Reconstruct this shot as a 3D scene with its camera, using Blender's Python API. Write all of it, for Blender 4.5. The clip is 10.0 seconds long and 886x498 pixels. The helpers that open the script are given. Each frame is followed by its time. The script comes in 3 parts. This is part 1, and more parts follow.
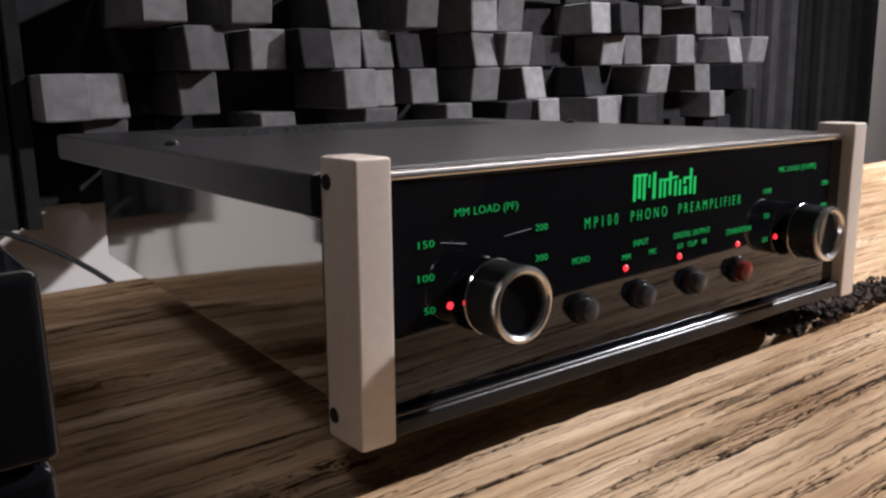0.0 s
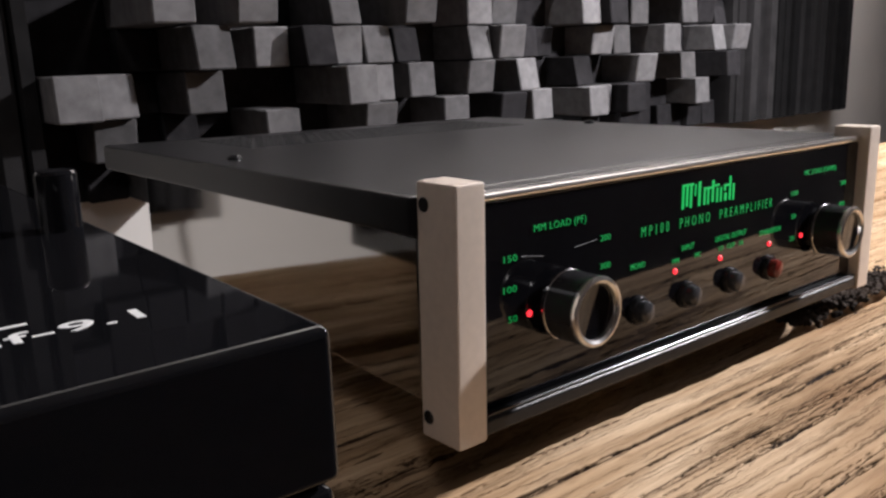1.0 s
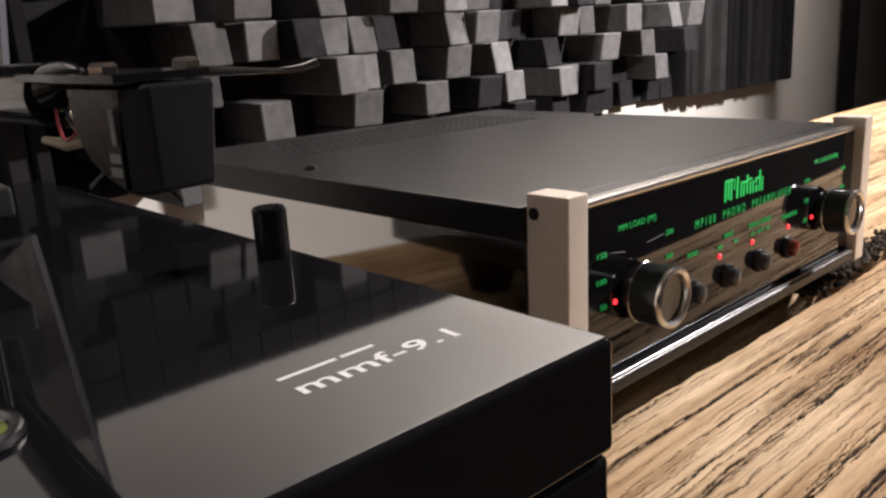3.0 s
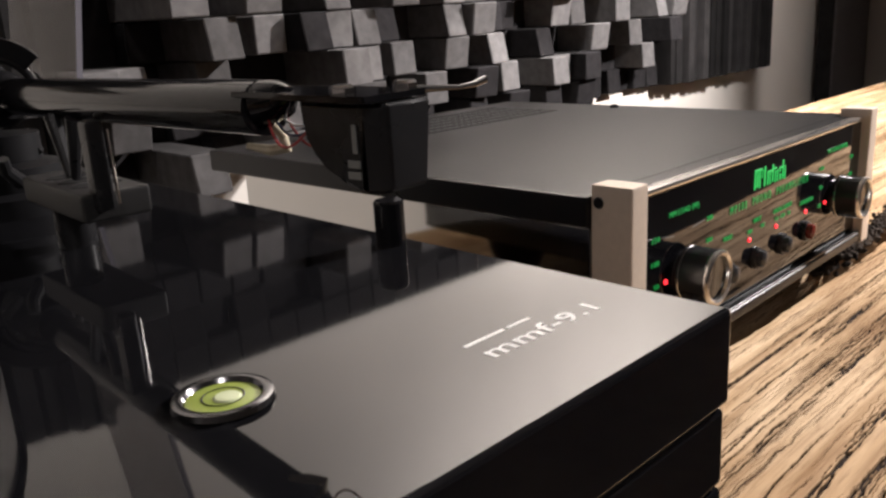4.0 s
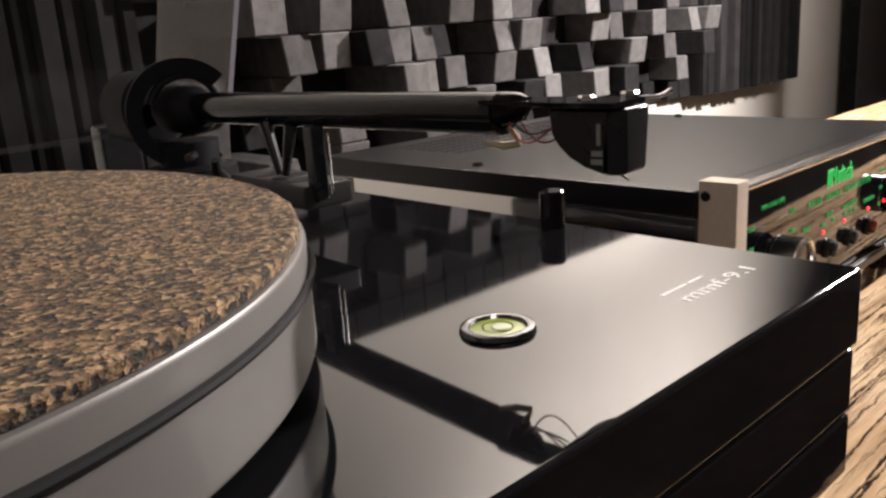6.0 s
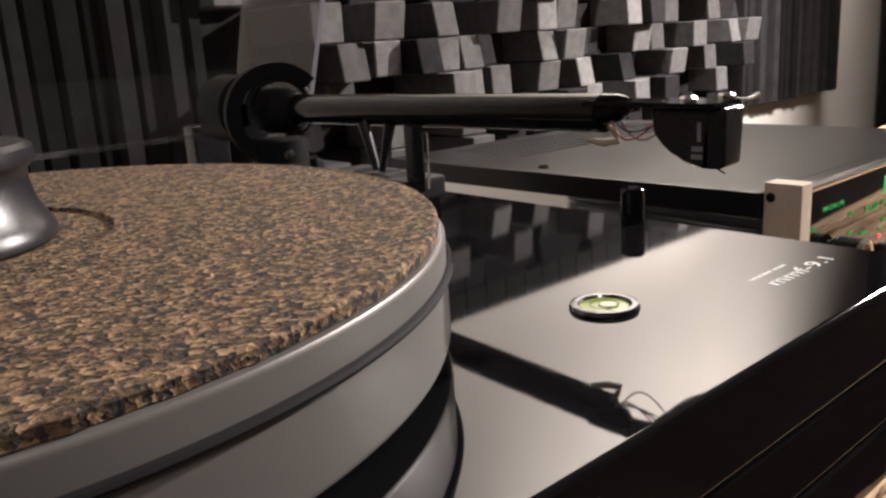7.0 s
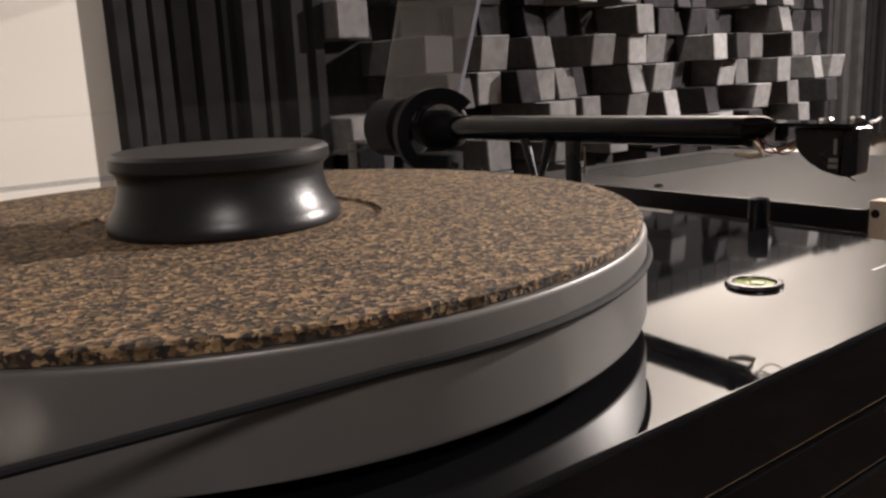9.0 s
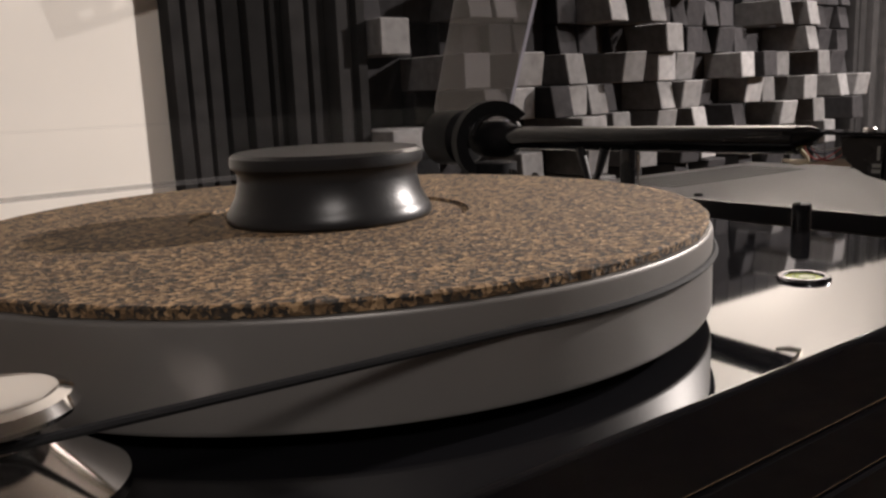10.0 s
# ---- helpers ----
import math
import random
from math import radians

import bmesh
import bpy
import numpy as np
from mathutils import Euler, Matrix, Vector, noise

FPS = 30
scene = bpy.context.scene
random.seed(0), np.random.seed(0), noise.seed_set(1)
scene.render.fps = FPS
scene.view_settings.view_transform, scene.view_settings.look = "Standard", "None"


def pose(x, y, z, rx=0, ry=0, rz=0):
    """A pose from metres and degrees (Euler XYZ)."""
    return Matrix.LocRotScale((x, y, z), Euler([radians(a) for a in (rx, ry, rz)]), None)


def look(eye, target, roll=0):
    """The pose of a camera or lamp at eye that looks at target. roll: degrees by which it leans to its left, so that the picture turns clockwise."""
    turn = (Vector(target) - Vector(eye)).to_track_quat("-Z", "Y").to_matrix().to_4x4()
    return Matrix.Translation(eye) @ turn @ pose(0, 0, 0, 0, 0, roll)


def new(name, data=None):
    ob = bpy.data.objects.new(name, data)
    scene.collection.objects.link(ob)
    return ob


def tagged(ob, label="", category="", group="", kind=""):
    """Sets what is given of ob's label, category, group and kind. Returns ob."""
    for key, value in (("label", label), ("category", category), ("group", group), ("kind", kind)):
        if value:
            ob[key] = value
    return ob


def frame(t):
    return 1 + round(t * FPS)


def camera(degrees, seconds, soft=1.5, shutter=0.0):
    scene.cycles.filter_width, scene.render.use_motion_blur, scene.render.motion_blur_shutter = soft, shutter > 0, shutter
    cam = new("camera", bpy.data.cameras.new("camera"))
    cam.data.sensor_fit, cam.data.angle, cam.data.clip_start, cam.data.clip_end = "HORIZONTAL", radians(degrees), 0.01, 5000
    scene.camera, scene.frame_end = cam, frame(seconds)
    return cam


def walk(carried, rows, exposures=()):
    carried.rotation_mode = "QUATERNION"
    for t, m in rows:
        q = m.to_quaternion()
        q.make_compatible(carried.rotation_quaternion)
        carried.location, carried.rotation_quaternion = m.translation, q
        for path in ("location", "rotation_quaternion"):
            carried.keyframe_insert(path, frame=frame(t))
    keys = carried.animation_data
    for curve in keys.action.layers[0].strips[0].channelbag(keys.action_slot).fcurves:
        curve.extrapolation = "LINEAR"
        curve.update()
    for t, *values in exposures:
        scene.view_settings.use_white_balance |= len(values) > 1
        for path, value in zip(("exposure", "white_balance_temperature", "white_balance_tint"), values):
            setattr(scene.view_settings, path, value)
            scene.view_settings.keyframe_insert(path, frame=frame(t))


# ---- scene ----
cam = camera(56.0, 10.0, soft=2.5)
PATH = [
    (0.0, (0.0009, -0.003, 0.155), (1.1634, 1.5729, -0.252), -1.3),
    (0.5, (-0.0209, 0.003, 0.162), (1.1656, 1.5558, -0.262), -1.7),
    (1.0, (-0.0419, 0.004, 0.172), (1.1646, 1.5348, -0.278), -2.0),
    (1.5, (-0.0598, 0.0058, 0.18), (1.1695, 1.5116, -0.292), -2.3),
    (2.0, (-0.0767, 0.0076, 0.187), (1.1715, 1.4895, -0.306), -2.9),
    (2.5, (-0.0945, 0.0135, 0.193), (1.1843, 1.4638, -0.32), -3.1),
    (2.7, (-0.1015, 0.0138, 0.194), (1.185, 1.4578, -0.316), -3.4),
    (3.8, (-0.1582, 0.0205, 0.207), (1.1706, 1.4084, -0.347), -3.3),
    (4.0, (-0.1672, 0.0219, 0.208), (1.1694, 1.4035, -0.345), -3.6),
    (4.5, (-0.1913, 0.02, 0.212), (1.1433, 1.4017, -0.345), -3.3),
    (5.0, (-0.2104, 0.0169, 0.213), (1.1225, 1.4057, -0.33), -3.7),
    (5.5, (-0.2285, 0.0158, 0.217), (1.0919, 1.4161, -0.326), -4.0),
    (5.7, (-0.2384, 0.0183, 0.216), (1.088, 1.4183, -0.314), -4.1),
    (6.8, (-0.2814, 0.0193, 0.217), (1.0023, 1.4684, -0.289), -3.4),
    (7.0, (-0.2905, 0.0177, 0.217), (0.9895, 1.473, -0.279), -3.6),
    (7.5, (-0.3137, 0.0148, 0.219), (0.9472, 1.49, -0.263), -3.4),
    (8.0, (-0.3319, 0.0106, 0.216), (0.9026, 1.5192, -0.231), -3.9),
    (8.5, (-0.3522, 0.0046, 0.216), (0.8584, 1.5383, -0.21), -4.0),
    (9.0, (-0.3767, -0.0063, 0.219), (0.8069, 1.5507, -0.199), -2.7),
    (9.5, (-0.398, -0.0123, 0.219), (0.7704, 1.5604, -0.181), -2.6),
    (10.0, (-0.4194, -0.0193, 0.218), (0.7367, 1.568, -0.16), -2.4),
]
walk(cam, [(t, look(eye, target, roll)) for t, eye, target, roll in PATH], [(0.0, -0.5, 5600, 10), (1.5, -0.4, 5850, 10), (4.0, -0.1, 6150, 10), (7.5, 0.0, 6350, 10), (10.0, 0.0, 6400, 10)])

# ---- world and lamps ----
world = bpy.data.worlds.new("room_world")
world.use_nodes = True
world.node_tree.nodes["Background"].inputs[0].default_value = (0.9, 0.75, 0.6, 1)
world.node_tree.nodes["Background"].inputs[1].default_value = 0.02
scene.world = world
scene.view_settings.exposure = 0.0


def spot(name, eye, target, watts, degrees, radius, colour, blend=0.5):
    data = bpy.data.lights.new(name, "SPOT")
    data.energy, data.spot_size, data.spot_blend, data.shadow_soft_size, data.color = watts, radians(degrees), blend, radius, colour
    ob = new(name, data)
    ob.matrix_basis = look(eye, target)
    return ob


WARM = (1.0, 0.895, 0.83)
# two spots to the right of the shelf, a long wall washer under the ceiling, a spot on the bare wall, and an added fill
# for the platter front
spot("spot_lamp", (1.25, -0.06, 0.72), (0.0, 0.12, 0.05), 175.0, 130, 0.035, WARM, 1.0)
spot("spot_lamp", (1.30, 0.08, 0.58), (1.2, 0.98, 0.04), 120.0, 76, 0.035, WARM, 0.8)
# fill from behind the camera, added to brighten the platter's front
spot("platter_fill", (-0.90, -1.20, 1.60), (-0.33, 0.18, 0.15), 66.0, 32, 0.25, WARM, 1.0)
washer = bpy.data.lights.new("wall_washer", "AREA")
washer.shape, washer.size, washer.size_y, washer.energy, washer.color, washer.spread = "RECTANGLE", 1.1, 0.05, 30.0, WARM, radians(70)
new("wall_washer", washer).matrix_basis = look((1.24, 0.64, 1.55), (1.24, 1.04, 0.95))
dimmer = washer.copy()
dimmer.size, dimmer.energy, dimmer.spread = 0.8, 1.4, radians(46)
new("wall_washer", dimmer).matrix_basis = look((0.40, 0.64, 1.55), (0.40, 1.04, 0.95))
spot("wall_spot", (-0.30, 0.45, 1.50), (-0.24, 1.04, 0.36), 23.0, 52, 0.03, WARM, 0.7)

# ---- materials ----


def material(name, colour, rough=0.5, metal=0.0, vary=0.0, scale=40.0, bump=0.0, bump_scale=200.0, coat=0.0, emit=None, power=0.0, stretch=(1, 1, 1), rough_vary=0.0):
    m = bpy.data.materials.new(name)
    m.use_nodes = True
    nt = m.node_tree
    b = nt.nodes["Principled BSDF"]
    b.inputs["Base Color"].default_value = (*colour, 1)
    b.inputs["Roughness"].default_value = rough
    b.inputs["Metallic"].default_value = metal
    b.inputs["Coat Weight"].default_value = coat
    b.inputs["Coat Roughness"].default_value = 0.03
    if emit:
        b.inputs["Emission Color"].default_value = (*emit, 1)
        b.inputs["Emission Strength"].default_value = power
    tc = nt.nodes.new("ShaderNodeTexCoord")
    mp = nt.nodes.new("ShaderNodeMapping")
    mp.inputs["Scale"].default_value = stretch
    nt.links.new(tc.outputs["Object"], mp.inputs["Vector"])
    if vary or rough_vary:
        n = nt.nodes.new("ShaderNodeTexNoise")
        n.inputs["Scale"].default_value, n.inputs["Detail"].default_value = scale, 6
        nt.links.new(mp.outputs[0], n.inputs["Vector"])
        if vary:
            r = nt.nodes.new("ShaderNodeValToRGB")
            r.color_ramp.elements[0].position, r.color_ramp.elements[1].position = 0.3, 0.7
            r.color_ramp.elements[0].color = (*[c * (1 - vary) for c in colour], 1)
            r.color_ramp.elements[1].color = (*[min(1, c * (1 + vary)) for c in colour], 1)
            nt.links.new(n.outputs["Fac"], r.inputs["Fac"])
            nt.links.new(r.outputs["Color"], b.inputs["Base Color"])
        if rough_vary:
            q = nt.nodes.new("ShaderNodeMapRange")
            q.inputs["To Min"].default_value, q.inputs["To Max"].default_value = max(0, rough - rough_vary), rough + rough_vary
            nt.links.new(n.outputs["Fac"], q.inputs["Value"])
            nt.links.new(q.outputs[0], b.inputs["Roughness"])
    if bump:
        n = nt.nodes.new("ShaderNodeTexNoise")
        n.inputs["Scale"].default_value, n.inputs["Detail"].default_value = bump_scale, 4
        nt.links.new(mp.outputs[0], n.inputs["Vector"])
        k = nt.nodes.new("ShaderNodeBump")
        k.inputs["Strength"].default_value, k.inputs["Distance"].default_value = bump, 0.001
        nt.links.new(n.outputs["Fac"], k.inputs["Height"])
        nt.links.new(k.outputs[0], b.inputs["Normal"])
    return m


def wood_material():
    m = material("rough_oak", (0.4, 0.25, 0.13), 0.8)
    nt = m.node_tree
    b = nt.nodes["Principled BSDF"]
    tc = nt.nodes.new("ShaderNodeTexCoord")

    # small sideways jumps that make the cracks jagged
    ragged = nt.nodes.new("ShaderNodeTexNoise")
    ragged.inputs["Scale"].default_value, ragged.inputs["Detail"].default_value = 110, 3
    jag = nt.nodes.new("ShaderNodeVectorMath")
    jag.operation = "MULTIPLY_ADD"
    jag.inputs[1].default_value = (0.0, 0.0045, 0.0)
    nt.links.new(tc.outputs["Object"], ragged.inputs["Vector"])
    nt.links.new(ragged.outputs["Color"], jag.inputs[0])
    nt.links.new(tc.outputs["Object"], jag.inputs[2])

    def noise_at(stretch, scale, detail, distort=0.0):
        mp = nt.nodes.new("ShaderNodeMapping")
        mp.inputs["Scale"].default_value = stretch
        n = nt.nodes.new("ShaderNodeTexNoise")
        n.inputs["Scale"].default_value, n.inputs["Detail"].default_value, n.inputs["Distortion"].default_value = scale, detail, distort
        n.inputs["Roughness"].default_value = 0.62 if detail > 10 else 0.5
        nt.links.new(jag.outputs[0] if detail > 10 else tc.outputs["Object"], mp.inputs["Vector"])
        nt.links.new(mp.outputs[0], n.inputs["Vector"])
        return n.outputs["Fac"]

    def ramp(fac, stops):
        r = nt.nodes.new("ShaderNodeValToRGB")
        while len(r.color_ramp.elements) < len(stops):
            r.color_ramp.elements.new(0.5)
        for e, (p, c) in zip(r.color_ramp.elements, stops):
            e.position, e.color = p, (*c, 1)
        nt.links.new(fac, r.inputs["Fac"])
        return r.outputs["Color"]

    def mix(kind, fac, a, c):
        x = nt.nodes.new("ShaderNodeMix")
        x.data_type, x.blend_type = "RGBA", kind
        x.inputs["Factor"].default_value = fac
        nt.links.new(a, x.inputs["A"])
        nt.links.new(c, x.inputs["B"])
        return x.outputs["Result"]

    base = ramp(noise_at((1.0, 7, 7), 7, 4, 0.5), [(0.28, (0.30, 0.18, 0.088)), (0.5, (0.49, 0.335, 0.19)), (0.75, (0.72, 0.54, 0.35))])
    streaks = ramp(noise_at((1.6, 34, 34), 9, 6, 0.3), [(0.30, (0.42, 0.34, 0.27)), (0.56, (1, 1, 1))])
    pores = ramp(noise_at((3.0, 40, 40), 22, 5, 0.2), [(0.30, (0.45, 0.40, 0.35)), (0.48, (1, 1, 1))])
    short = ramp(noise_at((0.55, 30, 30), 8.0, 12, 0.4), [(0.34, (0.10, 0.06, 0.04)), (0.39, (1, 1, 1))])
    fine = ramp(noise_at((0.35, 26, 26), 7.0, 12, 0.2), [(0.462, (1, 1, 1)), (0.472, (0.30, 0.21, 0.14)), (0.478, (0.30, 0.21, 0.14)), (0.488, (1, 1, 1))])
    gap = nt.nodes.new("ShaderNodeAttribute")
    gap.attribute_name = "crack"
    dirt = ramp(gap.outputs["Fac"], [(0.15, (1, 1, 1)), (0.60, (0.045, 0.028, 0.018))])
    cracks = mix("MULTIPLY", 1.0, mix("MULTIPLY", 0.75, short, fine), dirt)
    nt.links.new(mix("MULTIPLY", 1.0, mix("MULTIPLY", 0.45, mix("MULTIPLY", 0.40, base, streaks), pores), cracks), b.inputs["Base Color"])
    k = nt.nodes.new("ShaderNodeBump")
    k.inputs["Strength"].default_value, k.inputs["Distance"].default_value = 0.8, 0.0015
    nt.links.new(mix("MULTIPLY", 0.35, cracks, streaks), k.inputs["Height"])
    nt.links.new(k.outputs[0], b.inputs["Normal"])
    return m


def cork_material():
    m = material("cork_rubber", (0.3, 0.2, 0.12), 0.85)
    nt = m.node_tree
    b = nt.nodes["Principled BSDF"]
    tc = nt.nodes.new("ShaderNodeTexCoord")
    mp = nt.nodes.new("ShaderNodeMapping")
    mp.inputs["Scale"].default_value = (1, 1.25, 1)
    nt.links.new(tc.outputs["Object"], mp.inputs["Vector"])
    v = nt.nodes.new("ShaderNodeTexVoronoi")
    v.inputs["Scale"].default_value = 660
    n = nt.nodes.new("ShaderNodeTexNoise")
    n.inputs["Scale"].default_value, n.inputs["Detail"].default_value = 420, 3
    add = nt.nodes.new("ShaderNodeVectorMath")
    add.operation = "MULTIPLY_ADD"
    add.inputs[1].default_value = (0.004, 0.004, 0.004)
    nt.links.new(mp.outputs[0], n.inputs["Vector"])
    nt.links.new(n.outputs["Color"], add.inputs[0])
    nt.links.new(mp.outputs[0], add.inputs[2])
    nt.links.new(add.outputs[0], v.inputs["Vector"])
    sep = nt.nodes.new("ShaderNodeSeparateColor")
    nt.links.new(v.outputs["Color"], sep.inputs[0])
    r = nt.nodes.new("ShaderNodeValToRGB")
    stops = [(0.0, (0.013, 0.011, 0.009)), (0.32, (0.032, 0.026, 0.020)), (0.44, (0.080, 0.048, 0.023)), (0.7, (0.165, 0.102, 0.050)), (1.0, (0.39, 0.255, 0.135))]
    while len(r.color_ramp.elements) < len(stops):
        r.color_ramp.elements.new(0.5)
    for e, (p, c) in zip(r.color_ramp.elements, stops):
        e.position, e.color = p, (*c, 1)
    nt.links.new(sep.outputs[0], r.inputs["Fac"])
    nt.links.new(r.outputs["Color"], b.inputs["Base Color"])
    k = nt.nodes.new("ShaderNodeBump")
    k.inputs["Strength"].default_value, k.inputs["Distance"].default_value = 0.6, 0.0006
    nt.links.new(v.outputs["Distance"], k.inputs["Height"])
    nt.links.new(k.outputs[0], b.inputs["Normal"])
    return m


def clear_material(name, haze, tint, gloss):
    m = bpy.data.materials.new(name)
    m.use_nodes = True
    nt = m.node_tree
    out = nt.nodes["Material Output"]
    b = nt.nodes["Principled BSDF"]
    b.inputs["Base Color"].default_value = (*haze, 1)
    b.inputs["Roughness"].default_value = 0.05
    t = nt.nodes.new("ShaderNodeBsdfTransparent")
    t.inputs[0].default_value = (*tint, 1)
    x = nt.nodes.new("ShaderNodeMixShader")
    x.inputs[0].default_value = gloss
    nt.links.new(t.outputs[0], x.inputs[1])
    nt.links.new(b.outputs[0], x.inputs[2])
    nt.links.new(x.outputs[0], out.inputs[0])
    return m


def tint_by_piece(m, low, high):
    """Makes each piece of a material a little darker or lighter than the next."""
    nt = m.node_tree
    b = nt.nodes["Principled BSDF"]
    was = b.inputs["Base Color"].links[0].from_socket
    info = nt.nodes.new("ShaderNodeObjectInfo")
    q = nt.nodes.new("ShaderNodeMapRange")
    q.inputs["To Min"].default_value, q.inputs["To Max"].default_value = low, high
    nt.links.new(info.outputs["Random"], q.inputs["Value"])
    x = nt.nodes.new("ShaderNodeVectorMath")
    x.operation = "SCALE"
    nt.links.new(was, x.inputs[0])
    nt.links.new(q.outputs[0], x.inputs["Scale"])
    nt.links.new(x.outputs[0], b.inputs["Base Color"])


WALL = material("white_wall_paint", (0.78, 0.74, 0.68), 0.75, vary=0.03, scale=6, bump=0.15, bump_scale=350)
# the unseen walls are coloured dark to keep bounced light low
DIM = material("low_bounce_wall_colour", (0.24, 0.22, 0.21), 0.85, vary=0.1, scale=5)
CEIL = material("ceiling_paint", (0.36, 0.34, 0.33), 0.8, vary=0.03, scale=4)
FLOOR = material("dark_floor", (0.16, 0.115, 0.085), 0.5, vary=0.3, scale=8)
WOOD = wood_material()
BARK = material("dark_bark", (0.050, 0.040, 0.033), 0.95, vary=0.6, scale=120, bump=1.0, bump_scale=160)
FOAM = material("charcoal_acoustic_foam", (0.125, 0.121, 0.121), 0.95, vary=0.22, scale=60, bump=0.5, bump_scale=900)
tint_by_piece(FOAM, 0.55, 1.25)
# black foam, also given to deep and unlit blocks to colour their shade in
BLACK_SHADED_FOAM = material("black_and_shaded_foam", (0.022, 0.021, 0.022), 0.95, vary=0.25, scale=60, bump=0.5, bump_scale=900)
PLEAT = material("dark_pleated_foam", (0.022, 0.021, 0.021), 0.95, vary=0.25, scale=30, bump=0.4, bump_scale=700)
tint_by_piece(PLEAT, 0.2, 1.1)
SCREEN = material("dark_grey_fabric", (0.085, 0.078, 0.080), 0.95, vary=0.15, scale=120, bump=0.4, bump_scale=1500)
LACQUER = material("black_piano_lacquer", (0.006, 0.006, 0.007), 0.04, rough_vary=0.012, scale=3)
GLASS_BLACK = material("black_glass_panel", (0.004, 0.004, 0.005), 0.035)
COVER = material("black_powder_coat", (0.009, 0.009, 0.010), 0.30, bump=0.12, bump_scale=1800, vary=0.15, scale=500)
STEEL = material("polished_stainless", (0.55, 0.54, 0.52), 0.06, 1.0, rough_vary=0.02, scale=4)
CHAMPAGNE = material("champagne_anodised_aluminium", (0.66, 0.57, 0.48), 0.45, 0.25, vary=0.04, scale=300, bump=0.05, bump_scale=1500)
SILVER = material("brushed_silver", (0.80, 0.78, 0.75), 0.24, 1.0)
CHROME = material("chrome", (0.72, 0.70, 0.68), 0.12, 1.0)
PLATTER = material("satin_aluminium", (0.185, 0.176, 0.167), 0.42, 0.35, vary=0.05, scale=14, bump=0.03, bump_scale=900)
BLACKPL = material("black_plastic", (0.012, 0.012, 0.013), 0.28, rough_vary=0.06, scale=60)
KNOB = material("dark_smoked_knob", (0.020, 0.020, 0.021), 0.16)
LIFTBAR = material("satin_black_metal", (0.016, 0.0155, 0.0155), 0.5)
RUBBER = material("black_rubber", (0.010, 0.010, 0.011), 0.7)
ARMBLACK = material("matt_black_metal", (0.006, 0.006, 0.007), 0.60, rough_vary=0.08, scale=80)
CORK = cork_material()
CARBON = material("glossy_carbon_tube", (0.006, 0.006, 0.007), 0.08)
PUCK = material("black_delrin_puck", (0.012, 0.012, 0.013), 0.33, bump=0.06, bump_scale=900)
for dull, level in ((CARBON, 0.2), (BLACKPL, 0.3), (COVER, 0.28), (PUCK, 0.4), (WOOD, 0.12), (BARK, 0.1), (RUBBER, 0.2), (ARMBLACK, 0.12), (LIFTBAR, 0.25), (FOAM, 0.1), (BLACK_SHADED_FOAM, 0.05), (PLEAT, 0.1), (LACQUER, 0.37)):
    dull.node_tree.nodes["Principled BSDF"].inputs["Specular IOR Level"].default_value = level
GREEN = material("lit_green_lettering", (0.01, 0.2, 0.04), 0.5, emit=(0.03, 0.75, 0.13), power=0.28)
LOGOGREEN = material("lit_green_emblem", (0.01, 0.25, 0.05), 0.5, emit=(0.03, 0.80, 0.13), power=0.5)
LINE = material("dim_grey_line", (0.10, 0.10, 0.10), 0.5)
RED = material("red_led", (0.4, 0.01, 0.01), 0.4, emit=(1.0, 0.03, 0.04), power=2.5)
REDBTN = material("dark_red_button", (0.13, 0.018, 0.012), 0.22)
GREYBTN = material("dark_grey_button", (0.035, 0.035, 0.038), 0.22)
PRINT = material("grey_print", (0.80, 0.80, 0.78), 0.4)
FAINT = material("faint_grey_print", (0.20, 0.20, 0.19), 0.5)
DARKCHROME = material("dark_chrome", (0.16, 0.16, 0.165), 0.2, 1.0)
FLUID = material("green_level_fluid", (0.30, 0.37, 0.08), 0.15)
BUBBLE = material("pale_bubble", (0.62, 0.68, 0.42), 0.1)
REDWIRE = material("red_wire", (0.30, 0.03, 0.03), 0.5)
BLUEWIRE = material("dark_blue_wire", (0.03, 0.04, 0.09), 0.5)
GOLD = material("pale_brass_clip", (0.62, 0.54, 0.40), 0.35, 0.6)
CABLE = material("black_cable", (0.008, 0.008, 0.009), 0.5)
LID = clear_material("clear_acrylic", (0.10, 0.10, 0.10), (0.995, 0.995, 0.995), 0.012)
LIDSIDE = clear_material("hazy_acrylic_side", (0.22, 0.21, 0.20), (0.80, 0.79, 0.80), 0.30)
EDGE = clear_material("acrylic_edge", (0.40, 0.39, 0.44), (0.7, 0.7, 0.74), 0.45)
RIM = clear_material("acrylic_rim", (0.30, 0.29, 0.29), (0.9, 0.9, 0.9), 0.16)

# ---- mesh helpers ----


def box(bm, x0, x1, y0, y1, z0, z1, bevel=0.0, segments=2):
    m = Matrix.LocRotScale(((x0 + x1) / 2, (y0 + y1) / 2, (z0 + z1) / 2), None, (x1 - x0, y1 - y0, z1 - z0))
    got = bmesh.ops.create_cube(bm, size=1.0, matrix=m)
    if bevel:
        edges = list({e for v in got["verts"] for e in v.link_edges})
        bmesh.ops.bevel(bm, geom=edges, offset=bevel, segments=segments, affect="EDGES", profile=0.5)
    return bm


